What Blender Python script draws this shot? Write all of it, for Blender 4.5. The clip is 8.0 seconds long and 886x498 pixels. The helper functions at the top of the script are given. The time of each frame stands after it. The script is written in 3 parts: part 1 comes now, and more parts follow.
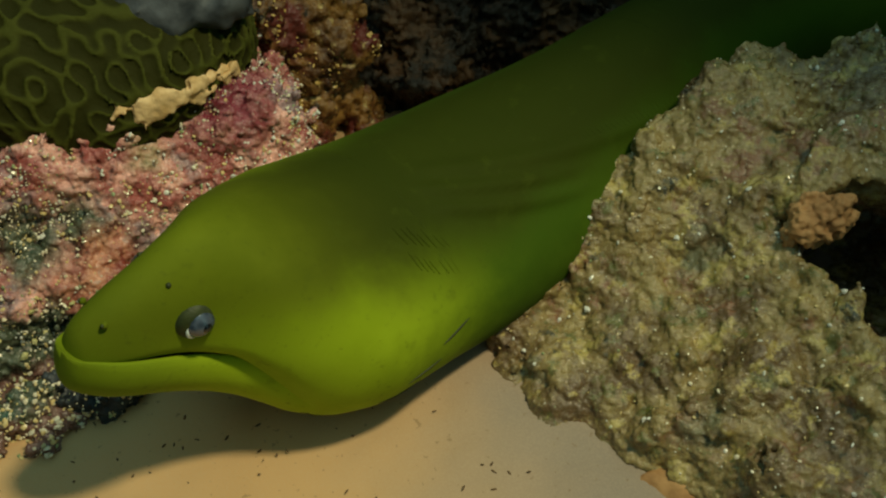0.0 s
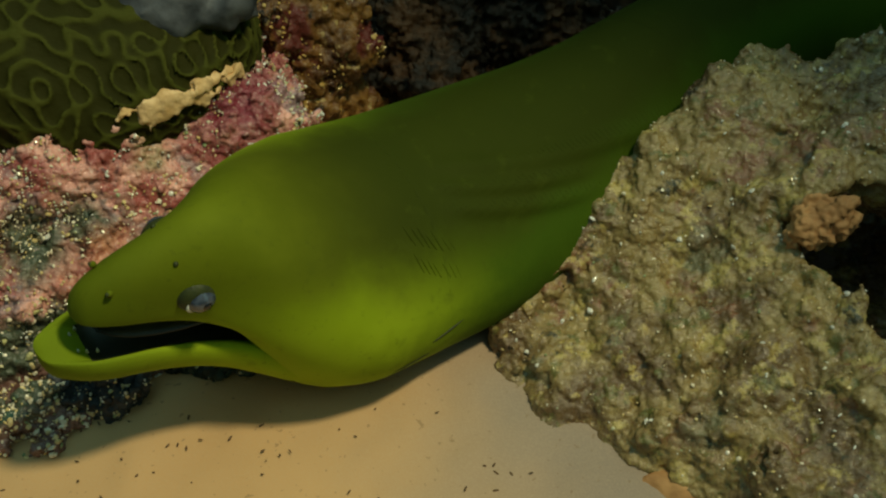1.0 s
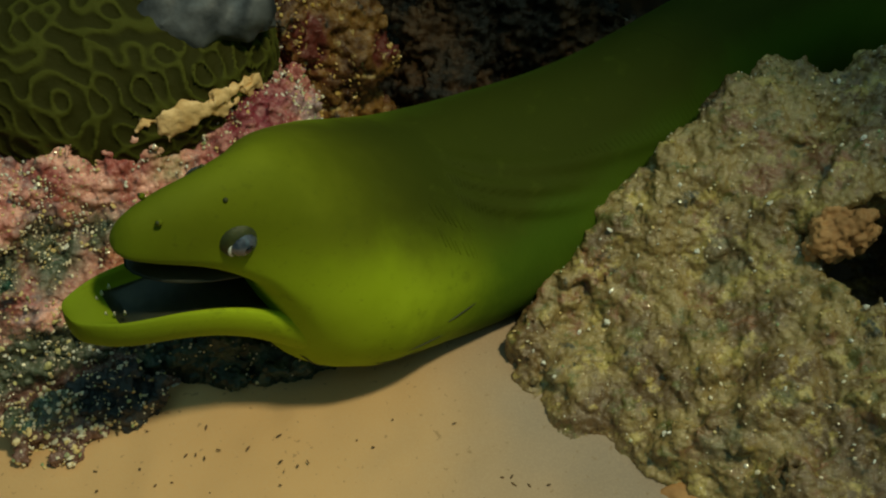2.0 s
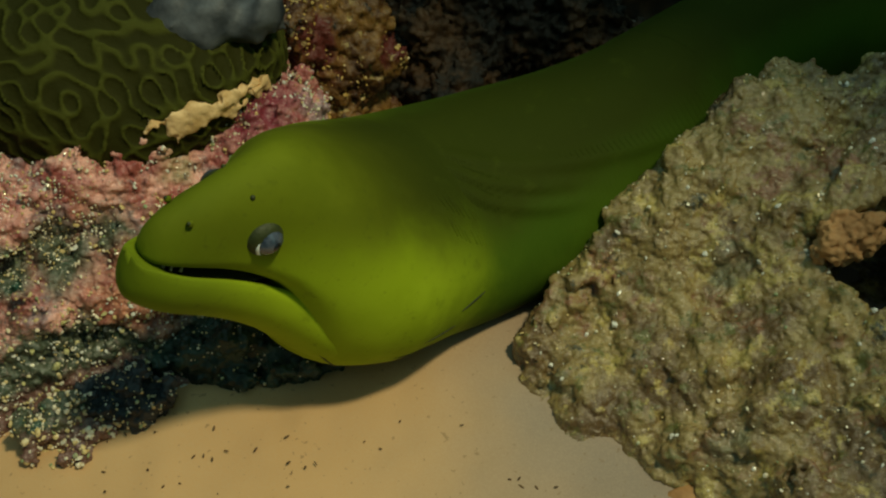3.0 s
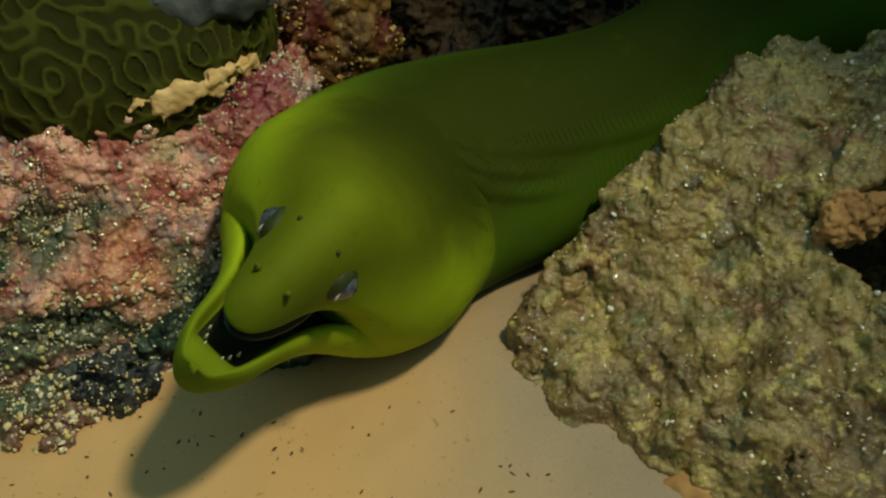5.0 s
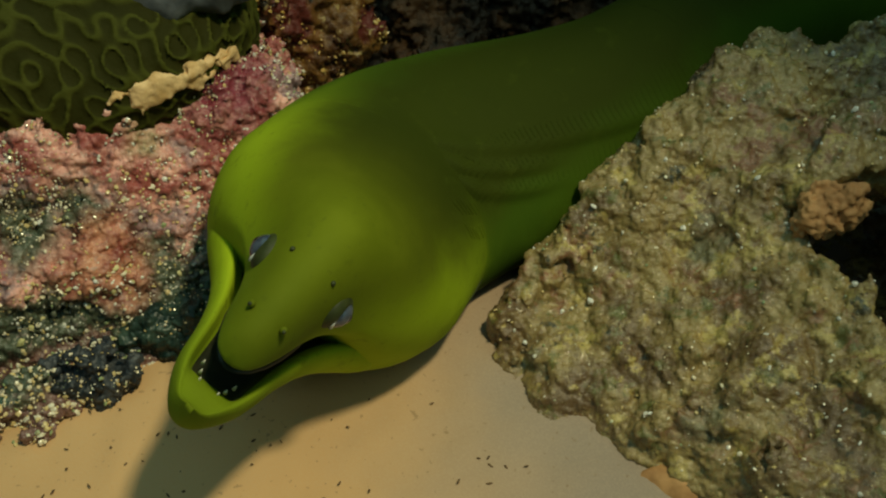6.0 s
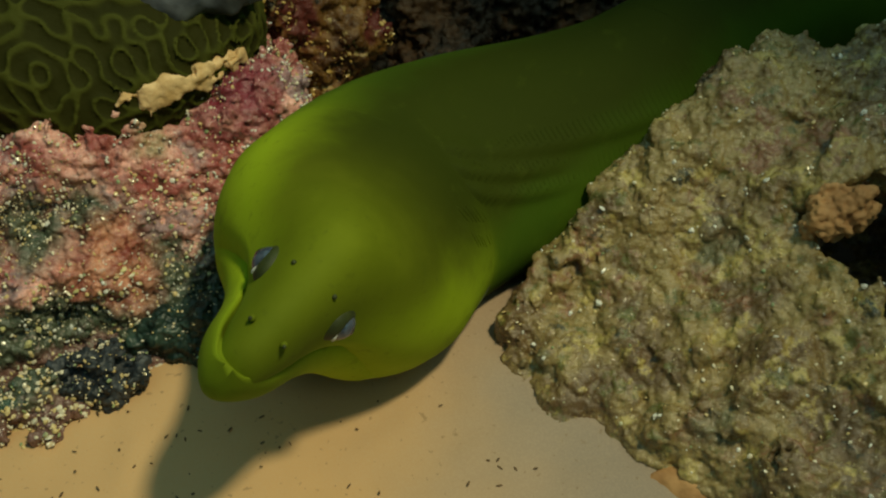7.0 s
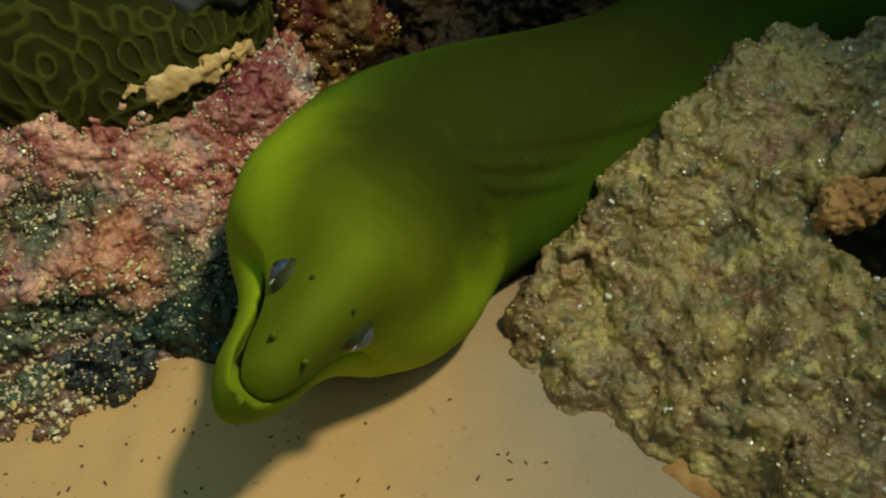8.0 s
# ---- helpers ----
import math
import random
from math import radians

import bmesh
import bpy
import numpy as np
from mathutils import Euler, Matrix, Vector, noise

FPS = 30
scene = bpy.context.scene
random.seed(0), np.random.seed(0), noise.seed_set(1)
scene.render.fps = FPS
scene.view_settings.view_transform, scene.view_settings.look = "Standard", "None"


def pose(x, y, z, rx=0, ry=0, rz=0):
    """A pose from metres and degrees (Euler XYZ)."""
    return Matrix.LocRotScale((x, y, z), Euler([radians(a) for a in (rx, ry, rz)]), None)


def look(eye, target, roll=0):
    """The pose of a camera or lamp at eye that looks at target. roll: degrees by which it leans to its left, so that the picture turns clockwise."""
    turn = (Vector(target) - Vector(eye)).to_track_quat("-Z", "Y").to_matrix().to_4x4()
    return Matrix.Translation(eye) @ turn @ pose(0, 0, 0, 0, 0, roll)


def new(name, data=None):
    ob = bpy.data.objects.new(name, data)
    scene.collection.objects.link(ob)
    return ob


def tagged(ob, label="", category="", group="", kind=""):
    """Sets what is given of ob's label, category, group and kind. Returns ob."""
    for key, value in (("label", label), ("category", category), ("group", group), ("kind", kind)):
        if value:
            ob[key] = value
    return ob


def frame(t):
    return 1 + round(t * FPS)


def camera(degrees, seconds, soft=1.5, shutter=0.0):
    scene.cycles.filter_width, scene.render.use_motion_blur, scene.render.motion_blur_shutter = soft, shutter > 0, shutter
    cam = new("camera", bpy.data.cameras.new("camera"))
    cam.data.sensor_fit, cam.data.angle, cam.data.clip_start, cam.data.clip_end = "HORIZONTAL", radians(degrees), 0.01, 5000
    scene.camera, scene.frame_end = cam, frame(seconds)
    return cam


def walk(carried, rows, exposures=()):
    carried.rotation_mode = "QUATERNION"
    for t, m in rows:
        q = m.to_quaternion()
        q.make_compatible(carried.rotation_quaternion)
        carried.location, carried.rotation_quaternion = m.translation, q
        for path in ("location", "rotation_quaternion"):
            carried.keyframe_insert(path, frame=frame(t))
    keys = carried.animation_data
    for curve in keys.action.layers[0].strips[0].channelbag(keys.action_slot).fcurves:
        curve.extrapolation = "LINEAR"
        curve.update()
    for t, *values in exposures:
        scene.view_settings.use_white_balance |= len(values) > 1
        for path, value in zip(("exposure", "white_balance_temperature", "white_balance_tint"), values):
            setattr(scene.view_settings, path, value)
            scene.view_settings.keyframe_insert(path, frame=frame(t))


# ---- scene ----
# A green moray on aquarium sand between reef rocks. Sand level is z = 0.
cam = camera(48.7, 8.0, soft=2.1, shutter=0.5)
PATH = [
    (0, (0.0039, 0.0021, 0.3981), 0.0058, -0.7476, 0.0006),
    (0.5, (0.0058, 0.0018, 0.3994), 0.0089, -0.7480, -0.0013),
    (1, (0.0062, 0.0014, 0.3990), 0.0163, -0.7466, -0.0045),
    (1.5, (-0.0019, 0.0038, 0.4005), 0.0163, -0.7466, -0.0029),
    (2, (-0.0009, 0.0044, 0.4033), 0.0216, -0.7458, -0.0052),
    (3.5, (-0.0044, 0.0053, 0.4044), 0.0292, -0.7458, -0.0065),
    (4, (-0.0057, 0.0072, 0.4009), 0.0328, -0.7475, -0.0079),
    (4.5, (-0.0007, 0.0087, 0.3946), 0.0406, -0.7476, -0.0127),
    (6, (0.0223, 0.0069, 0.3874), 0.0563, -0.7489, -0.0262),
    (6.5, (0.0187, 0.0075, 0.3898), 0.0509, -0.7513, -0.0226),
    (7, (0.0143, 0.0075, 0.3885), 0.0463, -0.7497, -0.0185),
    (7.5, (0.0116, 0.0076, 0.3866), 0.0455, -0.7514, -0.0176),
    (8, (0.0080, 0.0075, 0.3848), 0.0413, -0.7514, -0.0150),
]


def camera_pose(eye, yaw, pitch, roll):
    ahead = Vector((-math.sin(yaw) * math.cos(pitch), math.cos(yaw) * math.cos(pitch), math.sin(pitch)))
    return look(eye, Vector(eye) + ahead * 2, math.degrees(roll))


EXPOSURE = [(0, 0.0), (1, -0.04), (2, -0.12), (3.5, -0.12), (4.5, -0.08), (6, -0.03), (8, 0.0)]
walk(cam, [(t, camera_pose(e, y, p, r)) for t, e, y, p, r in PATH], EXPOSURE)

# ---- light ----
world = bpy.data.worlds.new("water_light")
scene.world = world
world.use_nodes = True
world.node_tree.nodes["Background"].inputs[0].default_value = (0.26, 0.50, 0.46, 1)
world.node_tree.nodes["Background"].inputs[1].default_value = 0.86

lamp_data = bpy.data.lights.new("tank_lamp", "SPOT")
lamp_data.energy = 38
lamp_data.color = (1.0, 0.93, 0.55)
lamp_data.shadow_soft_size = 0.05
lamp_data.spot_size = radians(39)
lamp_data.spot_blend = 1.0
lamp = new("tank_lamp", lamp_data)
lamp.matrix_world = look((0.36, 0.11, 1.12), (-0.115, 0.268, 0.0))

# ---- numeric helpers ----


def lattice(ix, iy, iz, seed):
    h = (ix.astype(np.int64) * 374761393 + iy.astype(np.int64) * 668265263 + iz.astype(np.int64) * 2147483647 + seed * 974634531) & 0xFFFFFFFF
    h = ((h ^ (h >> 13)) * 1274126177) & 0xFFFFFFFF
    h = ((h ^ (h >> 16)) * 2246822519) & 0xFFFFFFFF
    return ((h ^ (h >> 15)) & 0xFFFF) / 65535.0


def vnoise(x, y, z, seed=0):
    """Smooth value noise in -1..1 on arrays."""
    x, y, z = np.broadcast_arrays(x, y, z)
    fx, fy, fz = np.floor(x), np.floor(y), np.floor(z)
    u, v, w = x - fx, y - fy, z - fz
    u, v, w = u * u * (3 - 2 * u), v * v * (3 - 2 * v), w * w * (3 - 2 * w)
    total = 0
    for a in (0, 1):
        for b in (0, 1):
            for c in (0, 1):
                total = total + lattice(fx + a, fy + b, fz + c, seed) * (u if a else 1 - u) * (v if b else 1 - v) * (w if c else 1 - w)
    return total * 2 - 1


def fbm(x, y, z, scale, octaves=3, seed=0, gain=0.5):
    total, amp = 0, 1.0
    for k in range(octaves):
        total = total + amp * vnoise(x * scale + 7.3 * k, y * scale + 3.1 * k, z * scale + 1.7 * k, seed + k)
        scale, amp = scale * 2.03, amp * gain
    return total


def ellipsoid(x, y, z, c, r):
    k = np.sqrt(((x - c[0]) / r[0]) ** 2 + ((y - c[1]) / r[1]) ** 2 + ((z - c[2]) / r[2]) ** 2)
    return (k - 1) * min(r)


def smin(a, b, k):
    h = np.clip(0.5 + 0.5 * (b - a) / k, 0, 1)
    return b * (1 - h) + a * h - k * h * (1 - h)


def smax(a, b, k):
    return -smin(-a, -b, k)


def solid(name, fn, lo, hi, step):
    """A closed mesh of the place where fn is negative, by surface nets."""
    axes = [np.arange(lo[i], hi[i] + step, step) for i in range(3)]
    gx, gy, gz = np.meshgrid(*axes, indexing="ij")
    rough = fn(gx[::4, ::4, ::4], gy[::4, ::4, ::4], gz[::4, ::4, ::4])
    pick = [np.minimum((np.arange(len(a)) + 2) // 4, rough.shape[i] - 1) for i, a in enumerate(axes)]
    val = rough[np.ix_(*pick)]
    close = np.abs(val) < step * 8
    val[close] = fn(gx[close], gy[close], gz[close])
    for cut in (np.s_[0], np.s_[-1]):
        val[cut, :, :] = val[:, cut, :] = val[:, :, cut] = 1.0
    corners = [(a, b, c) for a in (0, 1) for b in (0, 1) for c in (0, 1)]
    n = [s - 1 for s in val.shape]
    part_of = lambda o: val[o[0]:o[0] + n[0], o[1]:o[1] + n[1], o[2]:o[2] + n[2]]
    count = sum((part_of(o) < 0).astype(int) for o in corners)
    cells = np.argwhere((count > 0) & (count < 8))
    index = -np.ones(n, int)
    index[tuple(cells.T)] = np.arange(len(cells))
    total, hits = np.zeros((len(cells), 3)), np.zeros(len(cells))
    for o in corners:
        for ax in range(3):
            if o[ax]:
                continue
            p = list(o)
            p[ax] = 1
            va = val[tuple((cells + o).T)]
            vb = val[tuple((cells + p).T)]
            cross = (va < 0) != (vb < 0)
            f = np.where(cross, va / np.where(cross, va - vb, 1), 0)
            pos = np.array(o, float) + np.zeros((len(cells), 3))
            pos[:, ax] += f
            total += pos * cross[:, None]
            hits += cross
    verts = (cells + total / hits[:, None]) * step + np.array([a[0] for a in axes])
    quads = []
    for ax in range(3):
        b, c = (ax + 1) % 3, (ax + 2) % 3
        va = val
        sl = [slice(None)] * 3
        sl[ax] = slice(0, -1)
        sh = [slice(None)] * 3
        sh[ax] = slice(1, None)
        neg, pos = va[tuple(sl)] < 0, va[tuple(sh)] < 0
        for flip, mask in ((False, neg & ~pos), (True, ~neg & pos)):
            e = np.argwhere(mask)
            e = e[(e[:, b] > 0) & (e[:, c] > 0) & (e[:, b] < n[b]) & (e[:, c] < n[c])]
            ring = []
            for db, dc in ((-1, -1), (0, -1), (0, 0), (-1, 0)):
                q = e.copy()
                q[:, b] += db
                q[:, c] += dc
                ring.append(index[tuple(q.T)])
            q = np.stack(ring[::-1] if flip else ring, 1)
            quads.append(q)
    quads = np.concatenate(quads)
    label = np.arange(len(verts))
    while True:
        low = label[quads].min(1)
        newer = label.copy()
        for k in range(4):
            np.minimum.at(newer, quads[:, k], low)
        newer = newer[newer]
        if (newer == label).all():
            break
        label = newer
    main = np.bincount(label).argmax()
    used = np.flatnonzero(label == main)
    where = np.full(len(verts), -1)
    where[used] = np.arange(len(used))
    quads = where[quads[label[quads[:, 0]] == main]]
    verts = verts[used]
    mesh = bpy.data.meshes.new(name)
    mesh.from_pydata(verts.tolist(), [], quads.tolist())
    mesh.polygons.foreach_set("use_smooth", [True] * len(mesh.polygons))
    mesh.update()
    return mesh


# ---- materials ----


class Nodes:
    def __init__(self, name, roughness=0.6, specular=0.4):
        self.mat = bpy.data.materials.new(name)
        self.mat.use_nodes = True
        self.tree = self.mat.node_tree
        self.bsdf = self.tree.nodes["Principled BSDF"]
        self.bsdf.inputs["Roughness"].default_value = roughness
        self.bsdf.inputs["Specular IOR Level"].default_value = specular
        self.coord = self.add("ShaderNodeTexCoord").outputs["Object"]

    def add(self, kind):
        return self.tree.nodes.new(kind)

    def link(self, a, b):
        self.tree.links.new(a, b)

    def put(self, value, socket):
        if isinstance(value, bpy.types.NodeSocket):
            self.link(value, socket)
        else:
            socket.default_value = value

    def noise(self, scale, detail=3, rough=0.55, distort=0.0, coord=None):
        n = self.add("ShaderNodeTexNoise")
        n.inputs["Scale"].default_value = scale
        n.inputs["Detail"].default_value = detail
        n.inputs["Roughness"].default_value = rough
        n.inputs["Distortion"].default_value = distort
        self.link(coord or self.coord, n.inputs["Vector"])
        return n.outputs["Fac"]

    def voronoi(self, scale, feature="F1", out="Distance", coord=None):
        n = self.add("ShaderNodeTexVoronoi")
        n.feature = feature
        n.inputs["Scale"].default_value = scale
        self.link(coord or self.coord, n.inputs["Vector"])
        return n.outputs[out]

    def band(self, value, a, b, lo=0.0, hi=1.0):
        n = self.add("ShaderNodeMapRange")
        n.interpolation_type = "SMOOTHSTEP"
        self.put(value, n.inputs["Value"])
        for k, x in ((1, a), (2, b), (3, lo), (4, hi)):
            n.inputs[k].default_value = x
        return n.outputs[0]

    def math(self, op, a, b=0.0):
        n = self.add("ShaderNodeMath")
        n.operation = op
        self.put(a, n.inputs[0])
        self.put(b, n.inputs[1])
        return n.outputs[0]

    def mix(self, fac, a, b):
        n = self.add("ShaderNodeMix")
        n.data_type = "RGBA"
        self.put(fac, n.inputs[0])
        self.put((*a, 1) if isinstance(a, tuple) else a, n.inputs[6])
        self.put((*b, 1) if isinstance(b, tuple) else b, n.inputs[7])
        return n.outputs[2]

    def axis(self, k, coord=None):
        n = self.add("ShaderNodeSeparateXYZ")
        self.link(coord or self.coord, n.inputs[0])
        return n.outputs[k]

    def near(self, c, r):
        """1 at the point c, 0 beyond r metres, ragged."""
        n = self.add("ShaderNodeVectorMath")
        n.operation = "DISTANCE"
        self.link(self.coord, n.inputs[0])
        n.inputs[1].default_value = c
        d = self.math("ADD", n.outputs["Value"], self.math("MULTIPLY", self.math("SUBTRACT", self.noise(60, 4), 0.5), r * 0.9))
        return self.band(d, r, r * 0.45)

    def bump(self, height, strength=0.5, distance=0.002, under=None):
        n = self.add("ShaderNodeBump")
        n.inputs["Strength"].default_value = strength
        n.inputs["Distance"].default_value = distance
        self.put(height, n.inputs["Height"])
        if under is not None:
            self.link(under, n.inputs["Normal"])
        return n.outputs[0]

    def done(self, color, normal=None, roughness=None):
        self.put((*color, 1) if isinstance(color, tuple) else color, self.bsdf.inputs["Base Color"])
        if normal is not None:
            self.link(normal, self.bsdf.inputs["Normal"])
        if roughness is not None:
            self.put(roughness, self.bsdf.inputs["Roughness"])
        return self.mat


def sand_material():
    n = Nodes("sand", 0.85, 0.2)
    broad = n.noise(9, 3)
    fine = n.noise(900, 2)
    # lamp's fall-off painted in: sand turns duller and greyer towards +x
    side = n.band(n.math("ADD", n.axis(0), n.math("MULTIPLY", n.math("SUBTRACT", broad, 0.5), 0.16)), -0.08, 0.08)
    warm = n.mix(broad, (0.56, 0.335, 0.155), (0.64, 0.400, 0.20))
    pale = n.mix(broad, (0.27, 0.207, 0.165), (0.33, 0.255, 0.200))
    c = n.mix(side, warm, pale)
    c = n.mix(n.band(fine, 0.35, 0.75, 0, 0.18), c, (0.56, 0.43, 0.29))
    c = n.mix(n.band(n.noise(260, 2), 0.66, 0.74, 0, 0.5), c, (0.22, 0.14, 0.07))
    return n.done(c, n.bump(n.noise(40, 4), 0.35, 0.002, n.bump(fine, 0.2, 0.0004)))


def reef_material():
    """Coralline rock: pink and mauve crusts above, dark green with pale grains below, shade painted into the cleft, wet
    all over.
    """
    n = Nodes("reef", 0.35, 0.8)
    a, b, c3 = n.noise(38, 7, 0.7), n.noise(90, 6, 0.7), n.noise(420, 4, 0.7)
    crust = n.mix(n.band(a, 0.40, 0.60), (0.38, 0.095, 0.085), (0.88, 0.46, 0.39))
    crust = n.mix(n.band(n.noise(26, 5, 0.65), 0.54, 0.64), crust, n.mix(b, (0.20, 0.11, 0.13), (0.42, 0.28, 0.29)))
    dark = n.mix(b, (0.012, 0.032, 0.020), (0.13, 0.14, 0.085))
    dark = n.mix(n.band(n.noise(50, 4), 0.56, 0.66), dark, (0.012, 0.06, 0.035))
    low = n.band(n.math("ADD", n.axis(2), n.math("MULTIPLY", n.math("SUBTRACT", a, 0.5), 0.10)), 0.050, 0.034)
    # dark spots along the cleft under the ledge: its shade, put into the colour
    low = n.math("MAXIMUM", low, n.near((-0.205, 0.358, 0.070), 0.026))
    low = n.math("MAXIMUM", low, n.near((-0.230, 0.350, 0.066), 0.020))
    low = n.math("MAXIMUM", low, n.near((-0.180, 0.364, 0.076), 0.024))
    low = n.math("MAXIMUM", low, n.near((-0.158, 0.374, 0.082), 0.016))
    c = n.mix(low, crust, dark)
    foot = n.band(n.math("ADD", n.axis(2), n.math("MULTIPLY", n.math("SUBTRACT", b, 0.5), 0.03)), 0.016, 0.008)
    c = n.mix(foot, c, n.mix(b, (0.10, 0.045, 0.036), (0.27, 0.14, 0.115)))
    c = n.mix(n.near((-0.165, 0.350, 0.050), 0.036), c, n.mix(n.band(b, 0.35, 0.65), (0.26, 0.05, 0.035), (0.66, 0.30, 0.19)))
    c = n.mix(n.near((-0.116, 0.440, 0.095), 0.036), c, n.mix(b, (0.13, 0.012, 0.028), (0.33, 0.06, 0.08)))
    c = n.mix(n.near((-0.145, 0.395, 0.100), 0.018), c, (0.34, 0.27, 0.13))
    c = n.mix(n.band(n.noise(60, 6, 0.75), 0.42, 0.34, 0, 0.8), c, (0.05, 0.03, 0.03))
    c = n.mix(n.band(n.noise(150, 5, 0.7), 0.58, 0.68, 0, 0.7), c, (0.46, 0.34, 0.31))
    c = n.mix(n.band(c3, 0.60, 0.72, 0, 0.6), c, (0.66, 0.54, 0.42))
    c = n.mix(n.band(c3, 0.40, 0.28, 0, 0.6), c, (0.05, 0.03, 0.03))
    normal = n.bump(n.noise(200, 5, 0.7), 0.7, 0.002, n.bump(c3, 0.6, 0.0008))
    return n.done(c, normal, n.band(n.noise(260, 3), 0.35, 0.65, 0.06, 0.45))


def olive_rock_material():
    n = Nodes("olive_rock", 0.4, 0.8)
    a, b, c3 = n.noise(26, 8, 0.72), n.noise(75, 7, 0.72), n.noise(380, 4, 0.7)
    c = n.mix(n.band(a, 0.38, 0.60), (0.135, 0.079, 0.033), (0.33, 0.235, 0.088))
    c = n.mix(n.band(b, 0.54, 0.64), c, (0.135, 0.130, 0.036))
    c = n.mix(n.band(n.noise(34, 6, 0.7), 0.55, 0.64), c, n.mix(b, (0.16, 0.066, 0.034), (0.34, 0.165, 0.080)))
    c = n.mix(n.band(n.noise(58, 6, 0.7), 0.54, 0.64), c, (0.46, 0.35, 0.11))
    c = n.mix(n.band(n.noise(44, 6, 0.75), 0.41, 0.33), c, (0.045, 0.045, 0.026))
    c = n.mix(n.band(n.noise(17, 4, 0.6), 0.60, 0.68, 0, 0.8), c, (0.16, 0.17, 0.090))
    c = n.mix(n.band(c3, 0.58, 0.70, 0, 0.7), c, (0.52, 0.42, 0.22))
    c = n.mix(n.band(c3, 0.42, 0.30, 0, 0.7), c, (0.05, 0.04, 0.02))
    normal = n.bump(n.noise(200, 5, 0.7), 0.7, 0.002, n.bump(c3, 0.6, 0.0008))
    return n.done(c, normal, n.band(n.noise(240, 3), 0.35, 0.65, 0.05, 0.48))


def brown_rock_material():
    n = Nodes("brown_rock", 0.45, 0.5)
    a, c3 = n.noise(34, 5, 0.65), n.noise(300, 3)
    c = n.mix(n.band(a, 0.38, 0.62), (0.09, 0.036, 0.014), (0.34, 0.17, 0.042))
    c = n.mix(n.band(n.noise(20, 3), 0.52, 0.62), c, (0.16, 0.035, 0.025))
    # golden glints painted into the colour
    c = n.mix(n.band(n.noise(130, 3), 0.60, 0.68), c, (0.55, 0.40, 0.16))
    c = n.mix(n.band(n.noise(48, 6, 0.7), 0.42, 0.34), c, (0.02, 0.014, 0.008))
    return n.done(c, n.bump(n.noise(150, 5, 0.7), 0.8, 0.002, n.bump(c3, 0.6, 0.0008)), n.band(c3, 0.35, 0.65, 0.12, 0.5))


def dark_rock_material():
    n = Nodes("dark_rock", 0.6, 0.4)
    c = n.mix(n.band(n.noise(30, 5), 0.4, 0.65), (0.016, 0.011, 0.006), (0.13, 0.062, 0.024))
    return n.done(c, n.bump(n.noise(120, 5, 0.7), 0.9, 0.003))


def plain_material(name, low, high, scale, roughness=0.5, bump=0.3, specular=0.4):
    n = Nodes(name, roughness, specular)
    c = n.mix(n.band(n.noise(scale, 4), 0.35, 0.65), low, high)
    return n.done(c, n.bump(n.noise(scale * 3, 3), bump, 0.001))


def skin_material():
    """Moray skin: yellow-green cheeks, darker snout, olive-brown back, deep green trunk, with light painted into cheeks
    and shade into back and trunk; "rest" is the place on the straight eel.
    """
    n = Nodes("moray_skin", 0.78, 0.10)
    at = n.add("ShaderNodeAttribute")
    at.attribute_name = "rest"
    rest = at.outputs["Vector"]
    m, speck = n.noise(26, 4, 0.6, coord=rest), n.noise(75, 4, 0.65, coord=rest)
    x = n.axis(0, rest)
    # cheeks brightened and trunk darkened in colour, for light that falls off rearwards
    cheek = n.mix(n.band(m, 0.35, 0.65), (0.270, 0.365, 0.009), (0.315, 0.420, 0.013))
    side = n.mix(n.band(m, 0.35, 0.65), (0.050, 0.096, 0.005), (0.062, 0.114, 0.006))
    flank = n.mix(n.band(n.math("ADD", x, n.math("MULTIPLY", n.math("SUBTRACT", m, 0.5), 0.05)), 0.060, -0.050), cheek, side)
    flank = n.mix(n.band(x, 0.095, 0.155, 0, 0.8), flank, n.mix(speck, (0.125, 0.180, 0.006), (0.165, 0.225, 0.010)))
    # olive back and crown, deepened in colour for the shade on top
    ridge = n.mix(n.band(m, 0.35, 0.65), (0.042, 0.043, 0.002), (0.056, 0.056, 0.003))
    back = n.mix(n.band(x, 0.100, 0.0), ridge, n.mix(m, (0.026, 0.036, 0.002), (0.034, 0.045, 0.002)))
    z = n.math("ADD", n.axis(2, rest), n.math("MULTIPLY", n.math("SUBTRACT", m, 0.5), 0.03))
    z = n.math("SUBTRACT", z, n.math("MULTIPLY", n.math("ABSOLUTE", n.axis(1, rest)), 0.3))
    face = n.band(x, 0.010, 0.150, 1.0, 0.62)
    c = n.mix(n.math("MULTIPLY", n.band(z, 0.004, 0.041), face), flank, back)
    c = n.mix(n.band(n.noise(300, 2, coord=rest), 0.60, 0.75, 0, 0.15), c, (0.04, 0.045, 0.01))
    c = n.mix(n.band(speck, 0.58, 0.72, 0, 0.25), c, (0.060, 0.080, 0.006))
    return n.done(c, n.bump(n.noise(60, 3, coord=rest), 0.14, 0.002, n.bump(n.noise(600, 2, coord=rest), 0.10, 0.0005)))


def coral_material():
    n = Nodes("brain_coral", 0.8, 0.12)
    a = n.add("ShaderNodeAttribute")
    a.attribute_name = "ridge"
    valley = n.mix(n.noise(60, 4), (0.018, 0.019, 0.002), (0.032, 0.031, 0.004))
    crest = n.mix(n.noise(80, 3), (0.042, 0.047, 0.006), (0.074, 0.077, 0.011))
    v = a.outputs["Fac"]
    line = n.band(v, 0.25, 0.75)
    c = n.mix(line, valley, crest)
    return n.done(c, n.bump(n.noise(300, 3), 0.5, 0.001))


